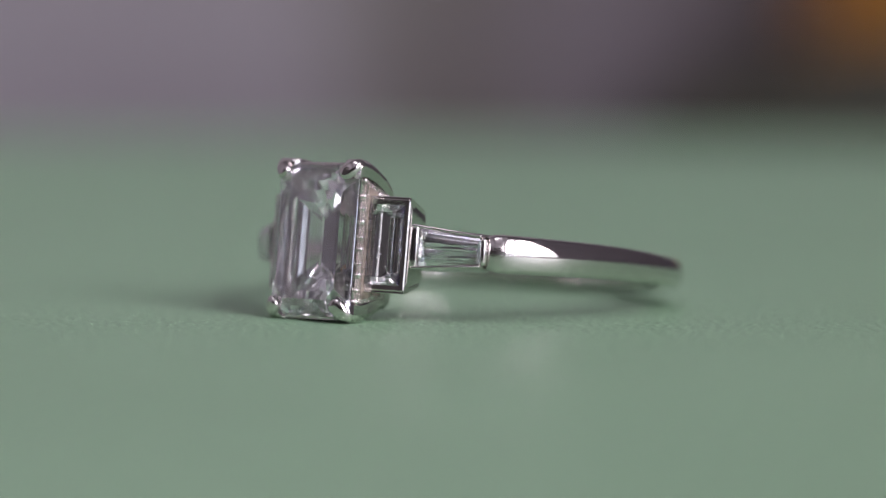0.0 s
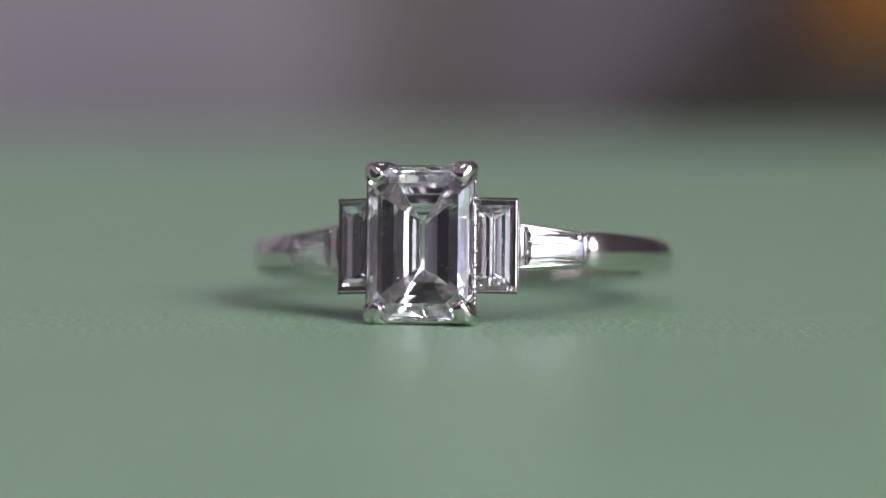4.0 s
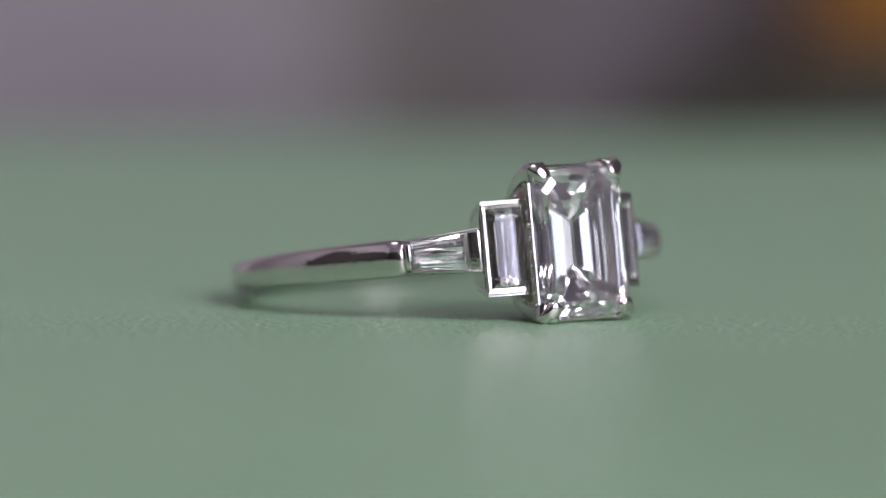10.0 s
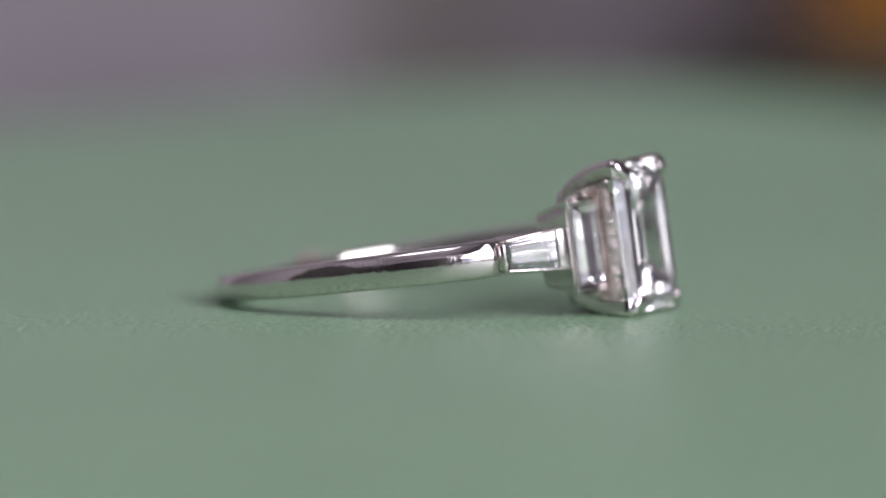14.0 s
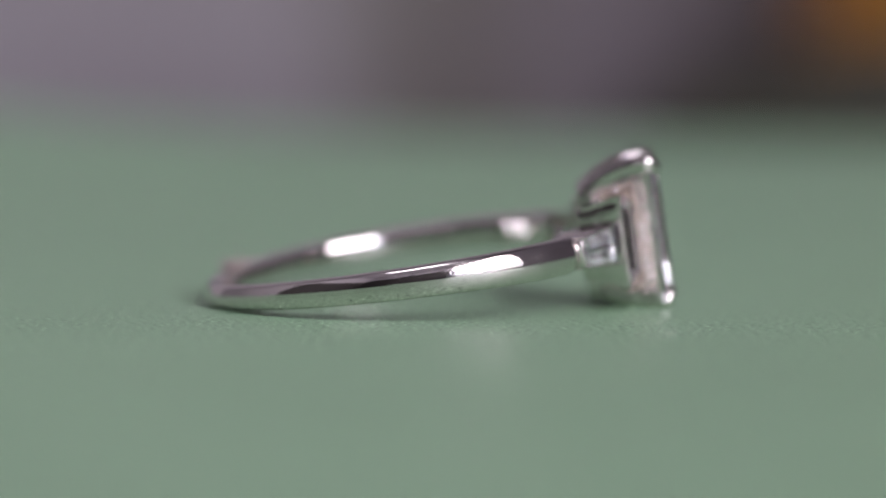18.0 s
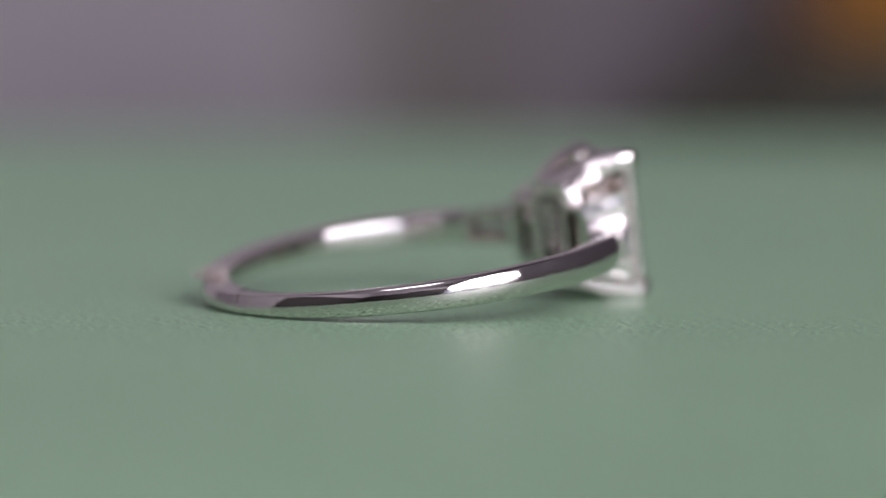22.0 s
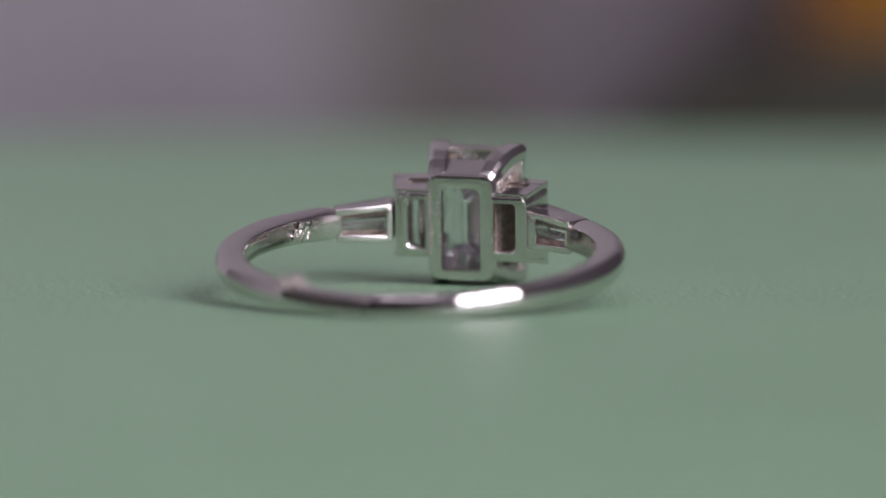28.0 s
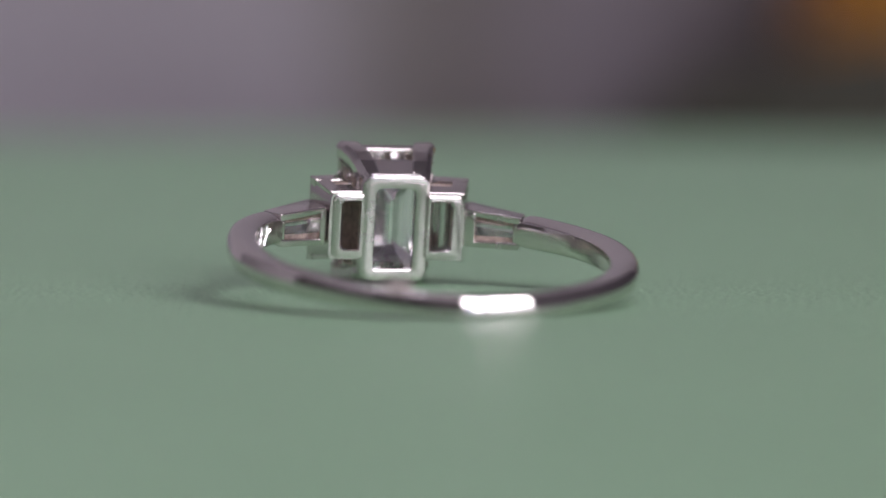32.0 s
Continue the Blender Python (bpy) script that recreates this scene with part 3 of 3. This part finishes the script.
        def plank(name, u0, v0, u1, v1, half, depth, thick, mat, parent, label=""):
            """A bar that runs from (u0, v0) to (u1, v1) on the leaning end wall."""
            n = Vector((v1 - v0, u0 - u1)).normalized() * half
            q = [(u0 + n.x, v0 + n.y), (u1 + n.x, v1 + n.y), (u1 - n.x, v1 - n.y), (u0 - n.x, v0 - n.y)]
            bm = bmesh.new()
            quad_prism(bm, [(u, v, lean(v, depth + thick)) for u, v in q], [(u, v, lean(v, depth)) for u, v in q])
            soften(bm, 0.03 * MM)
            return part(name, bm, mat, parent, label)
        plank("end_wall", 0.0, 7.70, 0.0, 9.22, 1.22, 0.06, 0.20, BRUSHED, gallery)
        plank("end_rim", -1.56, 10.42, 1.56, 10.42, 0.20, 0.0, 0.18, PLATINUM, gallery)
        for u in (-1, 1):
            plank("strut", u * 0.12, 9.20, u * 0.80, 10.30, 0.085, 0.22, 0.16, CAST, gallery)
        plank("strut", 0.0, 9.62, 0.0, 10.30, 0.07, 0.26, 0.14, SHADED_CAST, gallery)
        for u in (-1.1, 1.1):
            plank("shade_lining", u, 9.1, u, 10.3, 0.22, 0.30, 0.12, SHADED_CAST, gallery, "rough cast inner wall, browned for the shade in the recess")


basket()


def side_setting(s):
    """The stepped block with an upright baguette beside the centre stone."""
    fi, fo = (1.98, 9.90), (3.97, 9.28)            # front edge, inner and outer (u, v)
    ri, ro = (1.60, 7.30), (3.14 if s > 0 else 3.30, 7.26)            # rear edge
    hf, hr = 2.08, 1.56

    def at(a, b, k, w):
        return (s * (a[0] + (b[0] - a[0]) * k), a[1] + (b[1] - a[1]) * k, w)
    # rear frame
    bm = bmesh.new()
    def bezel(inset, v):
        return [(s * u, q, w) for u, q, w in round_rect(ri[0], ro[0] - inset, -hr + inset, hr - inset, (0.30, 0.04, 0.04, 0.30), v)]

    def hatch(inset, v):
        return [(s * u, q, w) for u, q, w in round_rect(ri[0] + 0.12, ro[0] - 0.50 + inset, -hr + 0.40 - inset, hr - 0.36 + inset, (0.26, 0.05, 0.05, 0.30), v)]
    tube_frame(bm, [bezel(0.07, ri[1]), bezel(0.02, ri[1] + 0.03), bezel(0.0, ri[1] + 0.09), bezel(0.0, ri[1] + 0.42),
                    hatch(0.02, ri[1] + 0.42), hatch(0.0, ri[1] + 0.08), hatch(0.06, ri[1])])
    block = crease(part("side_setting", bm, BRUSHED, ring))
    # top and bottom plates, each with a slot
    for sw in (-1, 1):
        def on(kf, kw, drop):
            a, b = at(ri, ro, kw, hr), at(fi, fo, kw, hf)
            k = 0.12 + 0.88 * kf
            return (a[0] + (b[0] - a[0]) * k, a[1] + (b[1] - a[1]) * k, sw * (a[2] + (b[2] - a[2]) * k ** 0.7 - drop))
        edge = ((0, 0), (1, 0), (1, 1), (0, 1))
        hole = ((0.38, 0.08), (0.66, 0.08), (0.66, 0.62), (0.38, 0.62))
        bm = bmesh.new()
        tube_frame(bm, [[on(*q, 0.22) for q in edge], [on(*q, 0.0) for q in edge], [on(*q, 0.0) for q in hole], [on(*q, 0.22) for q in hole]])
        soften(bm, 0.03 * MM)
        part("plate", bm, PLATINUM, block)
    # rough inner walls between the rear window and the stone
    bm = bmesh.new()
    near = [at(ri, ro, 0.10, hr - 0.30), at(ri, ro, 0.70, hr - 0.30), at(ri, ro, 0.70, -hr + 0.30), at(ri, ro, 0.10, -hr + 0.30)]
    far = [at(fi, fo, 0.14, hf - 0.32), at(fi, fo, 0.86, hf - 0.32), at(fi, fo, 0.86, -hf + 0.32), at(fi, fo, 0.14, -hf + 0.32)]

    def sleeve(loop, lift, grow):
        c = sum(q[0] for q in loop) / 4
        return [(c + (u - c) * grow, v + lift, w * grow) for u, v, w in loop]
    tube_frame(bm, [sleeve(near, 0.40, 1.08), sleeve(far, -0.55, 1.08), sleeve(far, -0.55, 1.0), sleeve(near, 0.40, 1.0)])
    part("shade_lining", bm, SHADED_CAST, block, "rough cast inner wall, browned for the shade in the recess")
    # outer wall, bulging like a barrel
    bm = bmesh.new()
    rows = []
    for k in (0.05, 0.25, 0.5, 0.75, 0.92):
        hk = hr + (hf - 0.05 - hr) * k
        loop = []
        for i in range(13):
            q = -1 + i / 6
            bulge = 0.13 * math.sqrt(max(0.0, 1 - abs(q) ** 3.2)) - 0.06
            u, v, w = at(ro, fo, k, hk * q)
            loop.append((u + s * bulge, v, w))
        loop += [(u - s * 0.24, v, w) for u, v, w in reversed([at(ro, fo, k, hk * (-1 + i / 6)) for i in range(13)])]
        rows.append([bm.verts.new(P(*q)) for q in loop])
    for p, q in zip(rows, rows[1:]):
        for i in range(len(p)):
            bm.faces.new((p[i], p[(i + 1) % len(p)], q[(i + 1) % len(p)], q[i]))
    bm.faces.new(rows[0])
    bm.faces.new(rows[-1])
    crease(part("outer_wall", bm, PLATINUM, block), 50.0)
    poly = [(0.82, 1.76), (-0.82, 1.76), (-0.82, -1.76), (0.82, -1.76)]
    turn = math.degrees(math.atan2(fi[1] - fo[1], fo[0] - fi[0]))
    mid = (s * (fi[0] + fo[0]) / 2, (fi[1] + fo[1]) / 2 - 0.06, 0)
    layers = [(-1.10, 0.04, 0.66), (-0.74, 0.40, 0.80), (-0.36, 0.74, 0.91), (-0.04, 1, 1), (0.04, 1, 1), (0.14, 0.80, 0.91), (0.22, 0.54, 0.80)]
    place = frame_place(mid, s * turn)
    bm = bmesh.new()                                             # the worn rim that is pressed over the stone's edge
    rim = [[bm.verts.new(place(a * x, v, b * z)) for x, z in ((1, 1), (-1, 1), (-1, -1), (1, -1))]
           for a, b, v in ((1.00, 2.00, -0.50), (1.03, 2.04, 0.01), (0.95, 1.94, 0.08), (0.78, 1.71, 0.055), (0.81, 1.75, -0.02), (0.84, 1.80, -0.40))]
    for p, q in zip(rim, rim[1:] + rim[:1]):
        for i in range(4):
            bm.faces.new((p[i], p[(i + 1) % 4], q[(i + 1) % 4], q[i]))
    soften(bm, 0.025 * MM)
    part("rim", bm, PLATINUM, block, "worn rim pressed over the stone's edge")
    gem("baguette_diamond", poly, layers, place, ring, "upright rectangular baguette diamond")


def shoulder_setting(s):
    """The tapered channel with a lying baguette between the block and the band."""
    oi, oo = (4.02, 9.12), (6.76, 7.22)
    ni, no = (3.42, 7.36), (5.86, 5.98)
    hi, ho = 0.98, 0.68

    def corner(a, h):
        return (s * a[0], a[1], h)
    d = Vector((oo[0] - oi[0], oo[1] - oi[1])).normalized()
    oe, he = (oo[0] - 0.34 * d.x, oo[1] - 0.34 * d.y), ho + 0.03      # where the front edge meets the end bar
    for sg in (-1, 1):
        bm = bmesh.new()
        quad_prism(bm, [corner(ni, sg * hi * 0.96), corner(no, sg * ho * 1.20), corner(no, sg * (ho - 0.24)), corner(ni, sg * (hi - 0.34))],
                   [corner(oi, sg * hi), corner(oe, sg * he), corner(oe, sg * (he - 0.13)), corner(oi, sg * (hi - 0.16))])
        soften(bm, 0.06 * MM, 3)
        rail = crease(part("channel_rail", bm, BRUSHED, ring), 50.0)
        bm = bmesh.new()
        quad_prism(bm, [corner((ni[0] + 0.06, ni[1] + 0.34), sg * (hi - 0.33)), corner((no[0] + 0.06, no[1] + 0.30), sg * (ho - 0.22)),
                        corner((no[0] + 0.06, no[1] + 0.30), sg * (ho - 0.42)), corner((ni[0] + 0.06, ni[1] + 0.34), sg * (hi - 0.58))],
                   [corner((oi[0] - 0.1, oi[1] - 0.75), sg * (hi - 0.16)), corner((oe[0] - 0.1, oe[1] - 0.55), sg * (he - 0.14)),
                    corner((oe[0] - 0.1, oe[1] - 0.55), sg * (he - 0.20)), corner((oi[0] - 0.1, oi[1] - 0.75), sg * (hi - 0.24))])
        part("shade_lining", bm, SHADED_CAST, rail, "rough cast inner wall, browned for the shade in the recess")
    for a, b, h, k0, k1 in ((oi, ni, hi, -0.10, 0.34 if s > 0 else 0.58), (oo, no, 0.62, -0.40, -0.06)):
        bm = bmesh.new()
        a0, a1 = (a[0] + d.x * k0, a[1] + d.y * k0), (a[0] + d.x * k1, a[1] + d.y * k1)
        b0, b1 = (b[0] + d.x * k0, b[1] + d.y * k0), (b[0] + d.x * k1, b[1] + d.y * k1)
        quad_prism(bm, [corner(a0, h * 0.98), corner(b0, h * 0.9), corner(b0, -h * 0.9), corner(a0, -h * 0.98)],
                   [corner(a1, h * 0.94), corner(b1, h * 0.88), corner(b1, -h * 0.88), corner(a1, -h * 0.94)])
        soften(bm, 0.16 * MM, 4)
        crease(part("channel_bar", bm, PLATINUM, ring), 40.0)
    turn = math.degrees(math.atan2(oi[1] - oo[1], oo[0] - oi[0]))
    start = 0.36 if s > 0 else 0.60
    L = (math.hypot(oo[0] - oi[0], oo[1] - oi[1]) - start - 0.36) / 2
    mid = (s * (oi[0] + d.x * (start + L)), oi[1] + d.y * (start + L) - 0.02, 0)
    poly = [(s * L, 0.55), (-s * L, 0.80), (-s * L, -0.80), (s * L, -0.55)]
    layers = [(-0.74, 0.84, 0.06), (-0.50, 0.90, 0.40), (-0.26, 0.95, 0.72), (-0.04, 1, 1), (0.04, 1, 1), (0.10, 0.96, 0.80), (0.16, 0.92, 0.56)]
    gem("tapered_diamond", poly, layers, frame_place(mid, s * turn), ring, "small tapered baguette diamond")


for side in (-1, 1):
    side_setting(side)
    shoulder_setting(side)
marks()


# ---------------------------------------------------------------- what moves
def motions():
    turns, rings = [], []
    lie = pose(1.006 * MM, 1.14 * MM, ZC * MM) @ pose(0, 0, 0, 0, -ROLL, 0) @ pose(0, 0, 0, -TAU, 0, 0)
    for i in range(17):
        t = 2.0 * i
        m = pose(0, 0, 0, 0, 0, START + SPIN * t)
        turns.append((t, m))
        rings.append((t, m @ lie))
    walk(turntable, turns)
    walk(ring, rings)
    near, far = pose(0, -9.5 * MM, 0), pose(0, 3.2 * MM, 0)
    walk(focus_mark, [(0.0, near), (12.0, near), (24.0, near), (24.6, far), (28.0, far), (32.0, far)])


motions()
